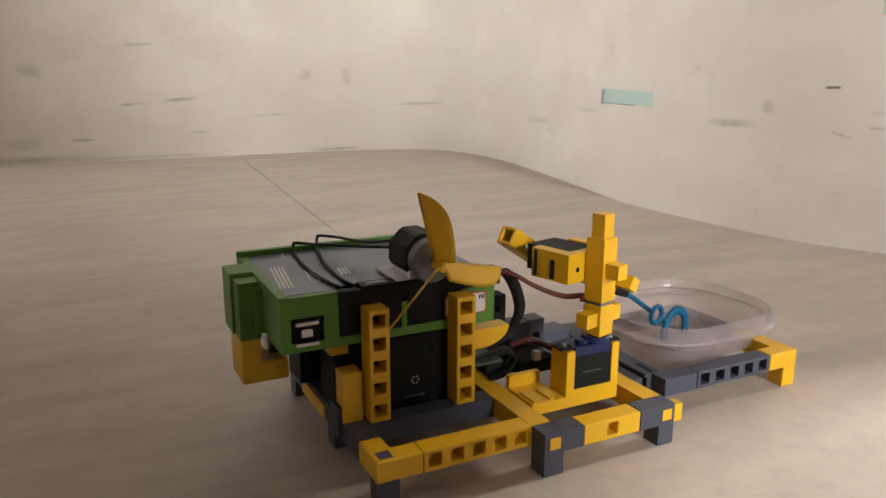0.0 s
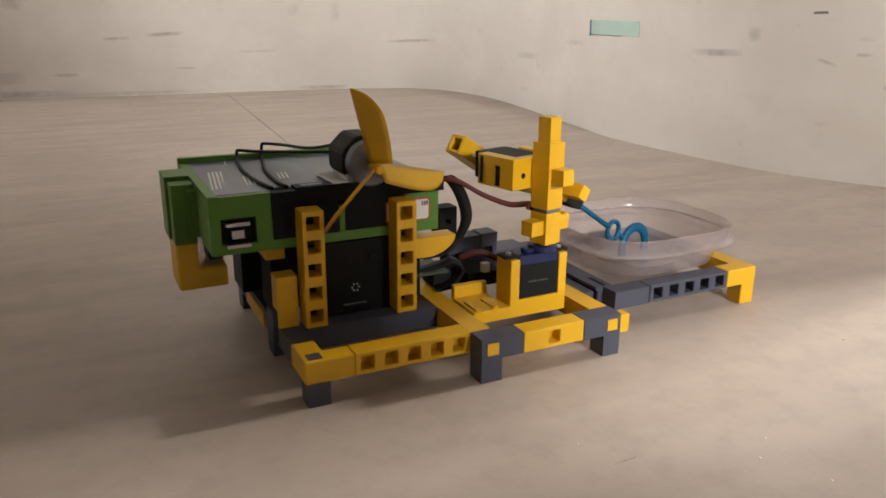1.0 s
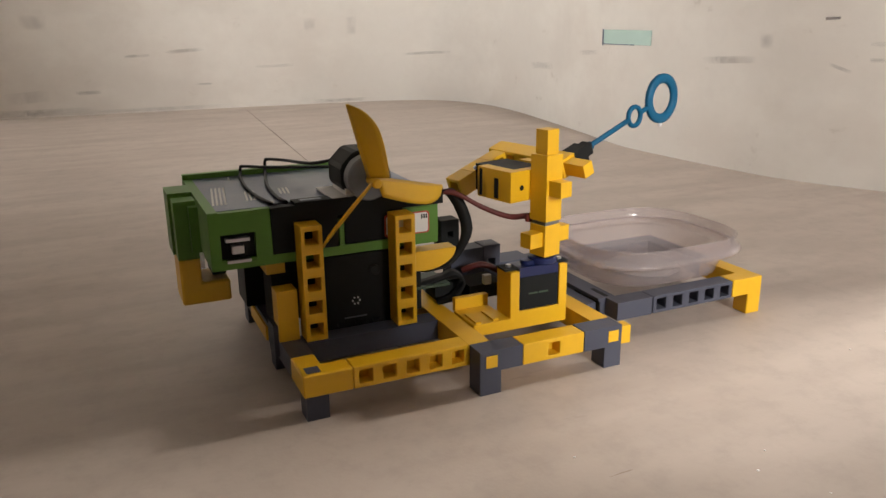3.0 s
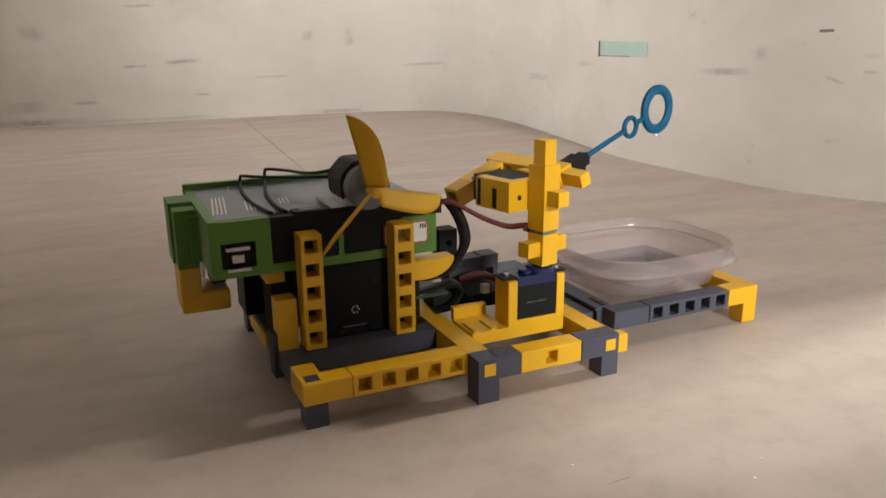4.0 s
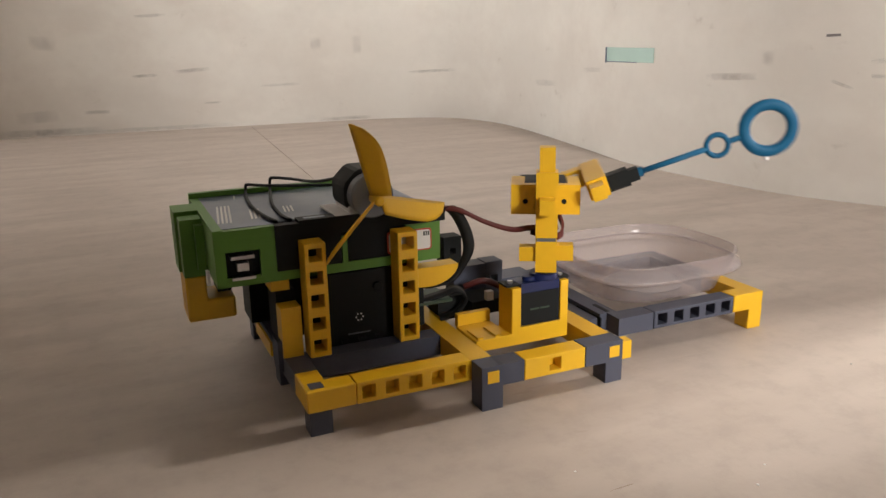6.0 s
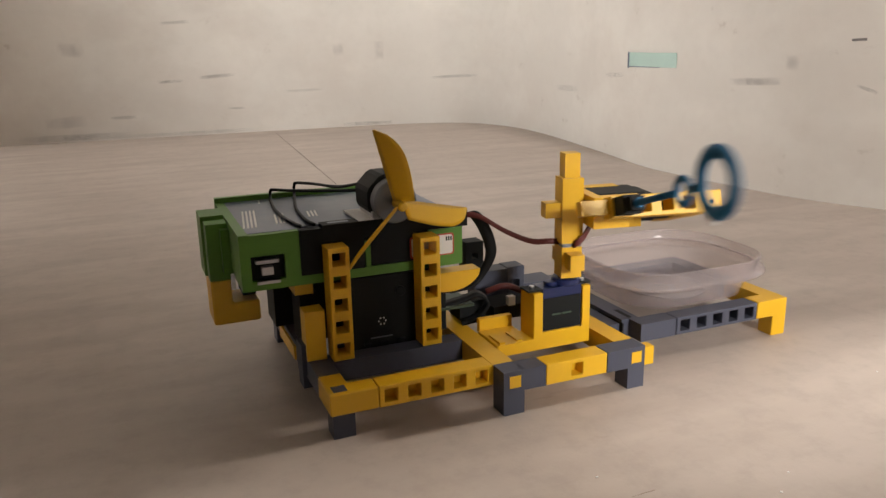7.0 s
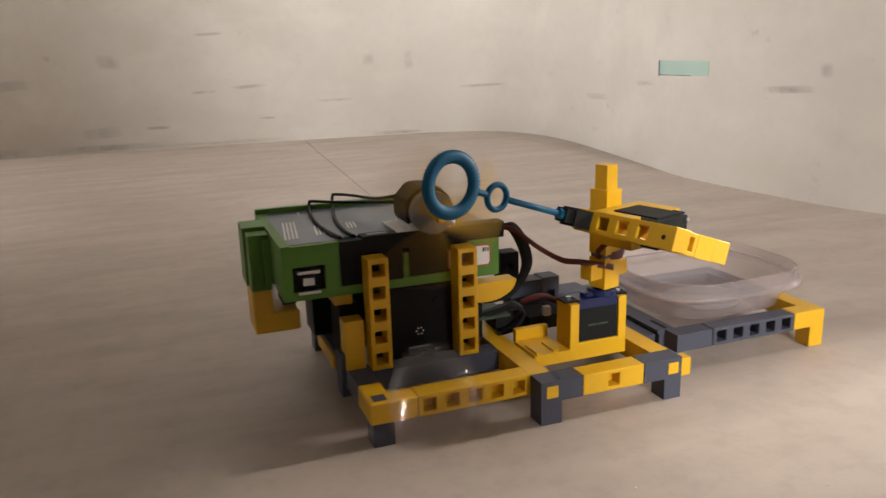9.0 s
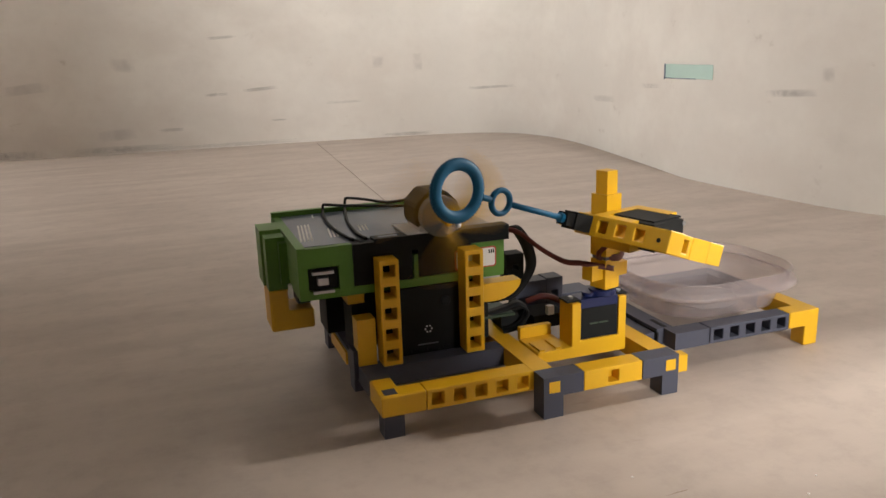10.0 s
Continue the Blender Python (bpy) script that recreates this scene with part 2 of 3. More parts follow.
def prism(outline, y0, y1, axis="y", bevel=0.0):
    """A solid from a closed outline in block units, drawn in the plane across the axis."""
    bm = bmesh.new()

    def v(a, b, c):
        return bm.verts.new([q * U for q in {"y": (a, c, b), "x": (c, a, b), "z": (a, b, c)}[axis]])

    lo, hi = [v(a, b, y0) for a, b in outline], [v(a, b, y1) for a, b in outline]
    bm.faces.new(lo)
    bm.faces.new(hi)
    n = len(outline)
    for i in range(n):
        bm.faces.new((lo[i], lo[(i + 1) % n], hi[(i + 1) % n], hi[i]))
    bmesh.ops.recalc_face_normals(bm, faces=bm.faces)
    return bevelled(bm, bevel)


def circle(cx, cy, r, n=24, a0=0.0, a1=math.tau):
    full = abs(a1 - a0 - math.tau) < 1e-6
    return [(cx + r * math.cos(a0 + (a1 - a0) * k / (n if full else n - 1)), cy + r * math.sin(a0 + (a1 - a0) * k / (n if full else n - 1))) for k in range(n)]


def rounded(x0, x1, y0, y1, r, n=7):
    out = []
    for cx, cy, a in ((x1 - r, y1 - r, 0), (x0 + r, y1 - r, 90), (x0 + r, y0 + r, 180), (x1 - r, y0 + r, 270)):
        out += [(cx + r * math.cos(radians(a + 90 * k / (n - 1))), cy + r * math.sin(radians(a + 90 * k / (n - 1)))) for k in range(n)]
    return out


def ring(cx, cz, big, small, axis_len=0.0, y=0.0, n=48, sides=10):
    """A torus in the xz plane."""
    bm = bmesh.new()
    rows = []
    for k in range(n):
        a = math.tau * k / n
        rows.append([bm.verts.new(((cx + (big + small[0] * math.cos(b)) * math.cos(a)) * U, (y + small[1] * math.sin(b)) * U, (cz + (big + small[0] * math.cos(b)) * math.sin(a)) * U)) for b in [math.tau * j / sides for j in range(sides)]])
    for k in range(n):
        p, q = rows[k], rows[(k + 1) % n]
        for j in range(sides):
            bm.faces.new((p[j], p[(j + 1) % sides], q[(j + 1) % sides], q[j]))
    return bm


def ribbon(points, width, thick, across=(0, 1, 0)):
    """A flat cable along points, its width lying along the given direction."""
    pts = [Vector(p) * U for p in points]
    w = Vector(across).normalized() * width * U / 2
    bm = bmesh.new()
    rows = []
    for i, p in enumerate(pts):
        d = (pts[min(i + 1, len(pts) - 1)] - pts[max(i - 1, 0)]).normalized()
        nn = d.cross(w).normalized() * thick * U / 2
        rows.append([bm.verts.new(p + a) for a in (w + nn, -w + nn, -w - nn, w - nn)])
    for r, q in zip(rows, rows[1:]):
        for j in range(4):
            bm.faces.new((r[j], r[(j + 1) % 4], q[(j + 1) % 4], q[j]))
    bm.faces.new(rows[0])
    bm.faces.new(rows[-1])
    return bm


# ---- the place ----
WALL_PLAN = [(-160, 124), (-125, 121.5), (-90, 119), (-60, 117), (-35, 115.6), (-15, 114.6), (3, 113.8), (18, 113.2), (32, 112.2), (46, 110.4), (54.5, 105.5), (57.8, 96), (57.8, 86), (56.2, 75), (53.2, 59), (51.3, 50), (50.9, 46), (51.0, 40), (51.4, 33), (52.2, 26), (54.6, 19.5), (58.6, 12.5), (62, 5), (62.8, -0.3)]
WALL_LINE = smooth_path([(x, y, 0) for x, y in WALL_PLAN], 6)


def wall_sheet():
    plan = WALL_LINE
    bm = bmesh.new()
    rows = []
    for i, p in enumerate(plan):
        d = (plan[min(i + 1, len(plan) - 1)] - plan[max(i - 1, 0)]).normalized()
        out = Vector((-d.y, d.x, 0)) * 8
        rows.append([bm.verts.new((q + Vector((0, 0, z))) * U) for q, z in ((p, -3), (p, 200), (p + out, 200), (p + out, -3))])
    for a, b in zip(rows, rows[1:]):
        for j in range(4):
            bm.faces.new((a[j], a[(j + 1) % 4], b[(j + 1) % 4], b[j]))
    bm.faces.new(rows[0])
    bm.faces.new(rows[-1])
    return bm


wall = tagged(part("wall_north", wall_sheet(), WALLM, smooth=True), "off-white plastered wall with scuffs and a rounded corner", "wall", kind="structure")
floor = tagged(part("floor", box(-172, 312, -320, 137, -8, -0.08, 0), FLOORM), "pale beige laminate floor with faint streaks", "floor", kind="structure")
SEAM = [(6.0, -318, 0.002), (9.5, -12, 0.002), (11.3, 6, 0.004), (12.8, 25, 0.04), (14.8, 51, 0.08), (20.8, 135, 0.1)]
part("board", prism([(-170, -318), *[(x - w, y) for x, y, w in SEAM], (-170, 135)], -0.08, 0, "z"), FLOORM, floor)
part("board", prism([(310, -318), (310, 135), *[(x + w, y) for x, y, w in reversed(SEAM)]], -0.08, -0.004, "z"), FLOORM, floor)
tagged(part("ceiling", box(-172, 312, -320, 137, 200, 206, 0), UNSEEN_WALL), "unseen plain dark beige ceiling", "ceiling", kind="structure")
# unseen wall; its opening is added to let the west lamp in
west = box(-172, -158, -320, 50, 0, 200, 0)
box(-172, -158, 122, 137, 0, 200, 0, west)
box(-172, -158, 50, 122, 0, 24, 0, west)
box(-172, -158, 50, 122, 80, 200, 0, west)
tagged(part("wall_west", west, UNSEEN_WALL), "unseen plain wall with an opening added for a lamp", "wall", kind="structure")
# unseen wall; the gap left beside it trims the side lamp's beam
tagged(part("wall_east", box(62, 70.8, -320, -8.4, 0, 200, 0), UNSEEN_WALL), "unseen wall edging a gap added to shape the beam", "wall", kind="structure")
# unseen walls added to enclose the lamp beyond the gap
hall = box(300, 308, -74, 74, 0, 200, 0)
box(71, 300, 66, 74, 0, 200, 0, hall)
box(71, 300, -74, -66, 0, 200, 0, hall)
tagged(part("lamp_enclosure", hall, UNSEEN_WALL), "unseen walls added round the lamp beyond the gap", "wall", kind="structure")
tagged(part("wall_south", box(-158, 62, -320, -306, 0, 200, 0), UNSEEN_WALL), "plain plastered wall", "wall", kind="structure")
# unseen walls added to shade the left floor, the machine and the left wall
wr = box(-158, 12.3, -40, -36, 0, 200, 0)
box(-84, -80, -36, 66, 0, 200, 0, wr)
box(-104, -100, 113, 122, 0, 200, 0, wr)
tagged(part("shade_walls", wr, UNSEEN_WALL), "unseen walls added to block light on the left side", "wall", kind="structure")


def wall_point(along, lift=0.0):
    """A point of the wall's face, by its way along the wall from the west end, lifted off it into the room."""
    for a, b in zip(WALL_LINE, WALL_LINE[1:]):
        d = b - a
        if along <= d.length:
            n = Vector((d.y, -d.x, 0)).normalized()
            return a + d * (along / d.length) + n * lift
        along -= d.length
    return WALL_LINE[-1].copy()


def wall_strip(s0, s1, z0, z1, lift, thick, lean=0.0, peel=0.0, n=10):
    """A thin strip lying on the wall; lean raises its far end, peel lifts its near end off the wall."""
    bm = bmesh.new()
    rows = []
    for k in range(n + 1):
        t = k / n
        off = lift + peel * max(0.0, 1 - t * 4) ** 2
        p, q, dz = wall_point(s0 + (s1 - s0) * t, off), wall_point(s0 + (s1 - s0) * t, off + thick), lean * t
        rows.append([bm.verts.new((v.x * U, v.y * U, (z + dz) * U)) for v, z in ((p, z0), (p, z1), (q, z1), (q, z0))])
    for a, b in zip(rows, rows[1:]):
        for j in range(4):
            bm.faces.new((a[j], a[(j + 1) % 4], b[(j + 1) % 4], b[j]))
    bm.faces.new(rows[0])
    bm.faces.new(rows[-1])
    return bm


strip = tagged(part("tape_strip", wall_strip(270.3, 279.9, 11.6, 13.2, 0.05, 0.04, 0.0, 0.35), TAPE), "pale green strip of tape peeling off the wall", "tape")
# dark strips give the lifted tape's shadow as colour, with some dirt
part("tape_edge_shade", wall_strip(270.1, 270.42, 11.4, 13.24, 0.42, 0.06, 0.0, 0.0, 2), LID, strip, "dark strip for the shadow and dirt of the peeling edge")
part("tape_shadow_edge", wall_strip(270.4, 277.0, 11.5, 11.6, 0.06, 0.03, 0.05, 0.3), LID, strip)
tagged(part("tape_strip", wall_strip(304.2, 305.4, 20.6, 22.6, 0.05, 0.04), TAPE), "small pale green scrap of tape on the wall", "tape")

# faint scuffs and smudges on the wall, and dark strips along its foot: way along it, its length, height, thickness,
# lean
for s0, w, z, h, lean, m in (
    (162.2, 5.2, 18.6, 0.5, 0.35, SMUDGE), (161.0, 4.2, 9.1, 0.5, 0.2, SMUDGE), (167.5, 6.4, 9.6, 0.6, 0.5, SMUDGE), (172.0, 3.0, 4.3, 0.4, 0.0, SMUDGE),
    (208.5, 9.8, 8.3, 0.5, 0.5, SMUDGE), (153.0, 4.2, 3.6, 0.7, 0.0, SMUDGE), (198.5, 2.0, 13.5, 3.4, 0.0, FAINT), (191.0, 2.2, 13.8, 2.4, 0.0, FAINT),
    (139.0, 17.0, 0.75, 1.3, 0.0, SMUDGE), (152.0, 26.0, 0.45, 0.8, 0.0, FAINT), (143.0, 6.6, 2.9, 1.9, 0.6, FAINT), (192.0, 10.0, 0.45, 0.8, 0.0, SMUDGE),
    (120.0, 15.0, 0.8, 1.5, 0.0, SMUDGE), (146.5, 4.0, 14.9, 2.2, -0.5, FAINT), (130.0, 7.0, 11.0, 1.6, 0.8, FAINT), (182.0, 7.0, 6.8, 0.5, 0.2, FAINT),
    (300.3, 1.2, 14.38, 0.22, 0.05, SCUFF), (294.3, 1.5, 12.4, 1.5, 0.0, FAINT), (287.6, 6.5, 10.4, 0.7, 0.35, SMUDGE), (301.0, 2.0, 10.6, 0.3, -0.7, SMUDGE),
    (306.6, 1.8, 8.4, 0.5, 0.0, SMUDGE), (304.2, 1.4, 11.0, 0.4, 0.0, SMUDGE), (304.0, 1.6, 12.3, 0.5, 0.0, FAINT),
    (262.0, 6.0, 10.2, 0.6, 0.3, FAINT), (244.0, 9.0, 7.6, 0.9, 0.4, FAINT),
):
    part("wall_mark", wall_strip(s0, s0 + w, z - h / 2, z + h / 2, 0.015, 0.01, lean), m, wall)

rng = random.Random(4)
specks = bmesh.new()
for _ in range(14):
    x, y, r = rng.uniform(-2, 30), rng.uniform(-14, -2), rng.uniform(0.015, 0.04)
    box(x - r, x + r * rng.uniform(0.6, 1.6), y - r, y + r, 0, r * 0.8, 0.008, specks)
tagged(part("floor_specks", specks, WHITE), "tiny white crumbs scattered on the floor", "crumbs", kind="stuff")

part("scratch", prism([(8.28, -8.02), (9.28, -8.00), (9.28, -7.97), (8.78, -7.97)], -0.003, 0.003, "z"), SMUDGE_FLOOR, floor)

# ---- block frame ----
F = thing("block_frame", "yellow and grey plastic building-block base frame of the bubble machine", "toy frame")
Z0, Z1 = 1.0, 1.93
corner = prism([(0, 0), (1.98, 0), (1.98, 0.96), (0.96, 0.96), (0.96, 1.98), (0, 1.98)], Z0, Z1, "z", 0.05)
part("corner_block", corner, YELLOW, F)
part("plug", box(0.2, 0.76, 0.2, 0.76, 1.5, 1.945, 0.02), GREY, F)
part("foot", box(0.08, 0.98, 0.06, 0.93, 0, 0.998, 0.05), GREY, F)
part("beam", holed(5, (2.0, 0, Z0), size=(0.96, 0.93)), YELLOW, F)
part("beam_core", box(2.06, 6.94, 0.56, 0.62, Z0 + 0.06, 1.86, 0), YELLOW, F)
part("beam", box(0.98, 6.98, 3.1, 4.08, Z0, 1.9), GREY, F)
part("beam", box(0.02, 0.96, 2.0, 12.2, Z0, 1.9), GREY, F)
part("side_block", box(-0.08, 0.02, 6.2, 9.6, 1.05, 1.7, 0.03), YELLOW, F)
for y in (5.2, 11.3):
    part("foot", box(0.06, 0.94, y, y + 0.9, 0, 0.998, 0.05), GREY, F)
for x in (1.03, 5.12):
    part("upright", holed(5, (x, 3.2, 1.902), size=(0.96, 0.92), order="zyx"), YELLOW, F)
part("beam", box(7.0, 7.96, 0.0, 8.0, Z0, 1.925), YELLOW, F)
post = box(7.02, 7.98, -1, -0.02, 0, Z1, 0.05)
box(7.9, 9.0, -0.99, -0.04, Z0, Z1, 0.05, post)
part("corner_block", post, GREY, F)
part("plug", box(7.28, 7.8, -1.025, -0.9, 1.2, 1.72, 0.02), YELLOW, F)
part("beam", holed(3, (9.03, -1, Z0), size=(0.96, 0.93), skip=(0, 2)), YELLOW, F)
part("beam_core", box(9.1, 11.96, -0.44, -0.38, Z0 + 0.06, 1.86, 0), YELLOW, F)
post = box(12.06, 14, -1, -0.04, Z0, Z1, 0.05)
box(13.14, 14, -0.99, -0.05, 0, 1.1, 0.05, post)
part("corner_block", post, GREY, F)
part("plug", box(13.3, 13.82, -1.025, -0.9, 1.2, 1.72, 0.02), YELLOW, F)
part("plug", box(14.02, 14.6, -0.85, -0.3, 0.92, 1.75, 0.02), YELLOW, F)
part("beam", box(13.02, 13.98, -0.02, 5, Z0, 1.92), YELLOW, F)
part("beam", box(8.0, 15.0, 7.05, 8.0, Z0, 1.9), GREY, F)
part("foot", box(7.02, 7.9, 7.1, 7.9, 0, 0.998, 0.05), GREY, F)
# tray
part("beam", box(15.36, 17.38, 1.1, 2.06, 1.08, 1.95, 0.05), GREY, F)
part("beam", holed(5, (17.46, 1.1, 1.08), size=(0.96, 0.88)), GREY, F)
tip = prism([(22.5, 1.08), (23.56, 1.08), (23.56, 0), (24.45, 0), (24.45, 1.98), (22.5, 1.98)], 1.1, 2.06, "y", 0.04)
box(23.5, 24.44, 2.0, 4.6, 1.08, 1.97, 0.05, tip)
part("corner_block", tip, YELLOW, F)
part("beam", box(14.95, 15.9, 2.08, 10, 1.08, 1.94, 0.05), GREY, F)
part("slot", box(15.4, 15.62, 2.2, 3.4, 1.9, 1.955, 0.01), BLACK, F)
part("beam", box(15.92, 24.4, 9.0, 9.96, 1.08, 1.94, 0.05), GREY, F)
part("beam", box(23.48, 24.44, 4.62, 8.98, 1.08, 1.94, 0.05), GREY, F)
part("beam", box(14.0, 14.93, 2.2, 6.5, 1.0, 1.72, 0.05), GREY, F)
part("foot", box(23.5, 24.4, 9.0, 9.9, 0, 1.078, 0.05), GREY, F)
part("foot", box(15.0, 15.86, 9.0, 9.9, 0, 1.078, 0.05), GREY, F)
part("slot", box(14.9, 14.97, 1.95, 4.0, 1.1, 1.8, 0.01), BLACK, F)
# servo bracket
br = prism([(8.0, 1.48), (12.72, 1.48), (12.72, 4.22), (12.3, 4.22), (12.3, 2.3), (10.25, 2.3), (10.25, 4.17), (9.79, 4.17), (9.79, 2.05), (8.0, 2.02)], 1.48, 2.75, "y", 0.03)
part("servo_bracket", br, YELLOW, F)
part("bracket_block", box(8.1, 9.78, 3.6, 3.9, 1.9, 2.55, 0.05), YELLOW, F)
part("bracket_floor", box(8.02, 9.78, 2.76, 3.59, 1.5, 2.0, 0.02), YELLOW, F)
part("bracket_rib", box(8.15, 8.4, 1.6, 2.74, 2.02, 2.12, 0.02), YELLOW, F)
part("bracket_rib", box(9.0, 9.25, 1.6, 2.74, 2.02, 2.12, 0.02), YELLOW, F)
part("small_block", box(0.0, 0.86, 3.72, 4.6, 1.9, 4.12, 0.08), YELLOW, F)
part("side_plate", box(-0.2, 0.0, 3.9, 4.9, 1.2, 2.6, 0.03), GREY, F)
# rear posts and blocks that carry the case
part("rear_post", box(-0.4, 1.4, 8.6, 10.6, 1.9, 5.18, 0.05), BLACK, F)
part("rear_post", box(5.4, 7.0, 8.8, 10.8, 1.9, 5.18, 0.05), BLACK, F)
part("beam", box(0.98, 6.98, 9.0, 9.96, Z0, 1.9), GREY, F)
part("case_rest", box(-0.1, 0.7, 4.9, 6.2, 4.55, 5.19, 0.04), YELLOW, F)
part("rest_post", box(0.1, 0.9, 5.0, 6.0, 1.9, 4.55, 0.04), BLACK, F)
gb = holed(1, (11.3, 7.0, 1.9), size=(1.0, 1.85), hole=0.42, order="xyz")
box(9.5, 11.29, 7.0, 8.0, 1.9, 3.7, 0.04, gb)
part("grey_block", gb, GREY, F)
part("grey_plate", box(12.35, 14.8, 8.05, 9.6, 1.9, 2.35, 0.04), GREY, F)
part("grey_plate", box(12.4, 14.6, 5.2, 7.0, 1.4, 1.9, 0.04), GREY, F)
part("black_block", holed(1, (9.15, 7.4, 3.72), size=(0.9, 1.5), hole=0.3, order="xyz"), BLACK, F)
part("half_disc", prism([(x, 4.72 + (z - 4.72) * 0.62) for x, z in circle(7.1, 4.72, 1.55, 18, math.pi, math.tau)], 4.6, 5.5, "y", 0.03), YELLOW, F)
# black backing added to keep the gap below the case dark
part("gap_backing", box(0.25, 1.88, 6.05, 7.5, 1.91, 5.15, 0.04), BLACK, F)
part("disc_post", box(6.3, 6.9, 4.75, 5.4, 1.9, 3.75, 0.03), BLACK, F)

# ---- controller board ----
B = thing("controller_board", "black circuit board standing between two yellow uprights", "circuit board")
part("board", box(2.05, 6.2, 4.35, 4.55, 1.2, 5.1, 0.03), BLACK, B)
part("housing", box(1.9, 6.2, 4.56, 7.6, 1.2, 5.1, 0.08), BLACK, B)
for k in range(6):
    a = k * math.tau / 6
    part("logo_mark", prism(circle(3.62 + 0.16 * math.cos(a), 2.98 + 0.16 * math.sin(a), 0.042, 8), 4.335, 4.352, "y"), WHITE, B)
part("print_line", box(3.05, 4.1, 4.335, 4.352, 2.2, 2.26, 0), MOTOR, B)
part("button", prism(circle(4.5, 4.3, 0.24, 16), 4.2, 4.36, "y", 0.03), BLACK, B)
for x in (2.7, 3.5, 4.3):
    part("edge_pad", box(x, x + 0.35, 4.1, 4.36, 1.93, 2.05, 0.02), BLACK, B)
part("side_board", box(6.25, 8.35, 4.7, 6.6, 2.85, 2.97, 0.02), PCB, B)
part("side_connector", box(7.9, 9.3, 5.4, 6.6, 1.95, 2.84, 0.05), BLACK, B)
part("white_plug", box(10.15, 10.5, 4.6, 4.9, 2.6, 3.05, 0.06), WHITE, B)
part("plug_stand", box(9.4, 11.2, 4.7, 6.4, 1.92, 2.6, 0.05), BLACK, B)

# ---- controller case ----
C = thing("controller_case", "green plastic controller case with a smoky clear lid", "electronics case")
X0, X1, Y0, Y1, ZB, ZT = -2.38, 7.55, 4.2, 12.0, 5.2, 7.62
part("floor_plate", box(X0 + 0.03, X1 - 0.03, Y0 + 0.05, Y1 - 0.03, ZB, ZB + 0.4, 0.05), GREEN, C)
part("back_wall", box(X0, X1, Y1 - 0.35, Y1, ZB + 0.3, ZT + 0.22, 0.06), GREEN, C)
part("side_wall", box(X0, X0 + 0.4, Y0 + 0.02, Y1 - 0.3, ZB + 0.3, ZT, 0.1), GREEN, C)
part("side_wall", box(X1 - 0.35, X1, Y0 + 0.02, Y1 - 0.3, ZB + 0.3, ZT - 0.3, 0.06), GREEN, C)
fr = box(X0 + 0.01, -1.95, Y0, Y0 + 0.4, ZB + 0.02, ZT - 0.03, 0.08)
box(-1.98, -0.52, Y0 + 0.008, Y0 + 0.4, 6.68, ZT - 0.04, 0.01, fr)
box(-0.55, 0.1, Y0 + 0.012, Y0 + 0.4, ZB + 0.03, ZT - 0.03, 0.03, fr)
box(-1.98, -0.52, Y0 + 0.008, Y0 + 0.4, ZB + 0.03, 5.5, 0.01, fr)
box(0.05, 7.0, Y0 + 0.02, Y0 + 0.3, ZB + 0.03, 5.62, 0.03, fr)
box(2.98, 3.2, Y0 + 0.05, Y0 + 0.3, 5.6, 6.75, 0.02, fr)
box(5.9, X1 - 0.02, Y0, Y0 + 0.4, ZB + 0.05, 6.95, 0.04, fr)
part("front_frame", fr, GREEN, C)
part("port_recess", box(-2.0, -0.5, Y0 + 0.3, Y0 + 0.42, 5.4, 6.75, 0), BLACK, C)
port = box(-1.75, -0.8, Y0 - 0.06, Y0 + 0.35, 6.36, 6.5, 0.01)
box(-1.75, -0.8, Y0 - 0.06, Y0 + 0.35, 5.48, 5.6, 0.01, port)
box(-1.52, -1.05, Y0 - 0.02, Y0 + 0.3, 5.85, 6.18, 0.02, port)
part("usb_port", port, METAL, C, "bright steel square data port")
part("inner_board", box(0.1, 7.0, Y0 + 0.35, 11.4, 5.62, 6.6, 0.02), BLACK, C)
part("lid", box(X0 + 0.35, X1 - 0.3, Y0 + 0.35, Y1 - 0.34, ZT - 0.14, ZT - 0.02, 0.02), LID, C, "smoky clear plastic lid")
# groups of slanting white strokes laid on the lid
for gx, gy, long, count in ((-1.95, 5.6, 3.5, 4), (-0.5, 5.9, 1.9, 3), (1.1, 6.6, 1.2, 3), (-0.45, 10.6, 0.8, 1)):
    for k in range(count):
        x = gx + 0.17 * k
        part("lid_stroke", prism([(x + 0.13 * long, gy + long), (x + 0.13 * long + 0.08, gy + long), (x + 0.085, gy), (x, gy)], ZT - 0.021, ZT - 0.012, "z"), WHITE, C)
top = box(0.12, 7.75, Y0 - 0.12, Y0 + 0.75, 7.0, 7.6, 0.04)
box(1.1, 7.75, Y0 - 0.13, Y0 + 0.6, 7.55, 7.72, 0.03, top)
box(0.12, 2.9, Y0 - 0.02, Y0 + 0.1, 5.62, 7.02, 0.02, top)
box(3.25, 5.9, Y0 + 0.12, Y0 + 0.25, 5.62, 7.02, 0.02, top)
part("motor_mount", top, BLACK, C, "black plastic motor mount")
part("mount_slot", box(1.4, 2.3, Y0 + 0.1, Y0 + 0.4, 7.7, 7.735, 0.01), LID, C)
lab = part("label", prism(rounded(5.0, 7.12, 5.72, 6.72, 0.14), Y0 - 0.02, Y0 + 0.01, "y"), RED, C, "white paper label with a red border")
part("label_face", prism(rounded(5.07, 7.05, 5.78, 6.66, 0.12), Y0 - 0.03, Y0 - 0.018, "y"), WHITE, lab)
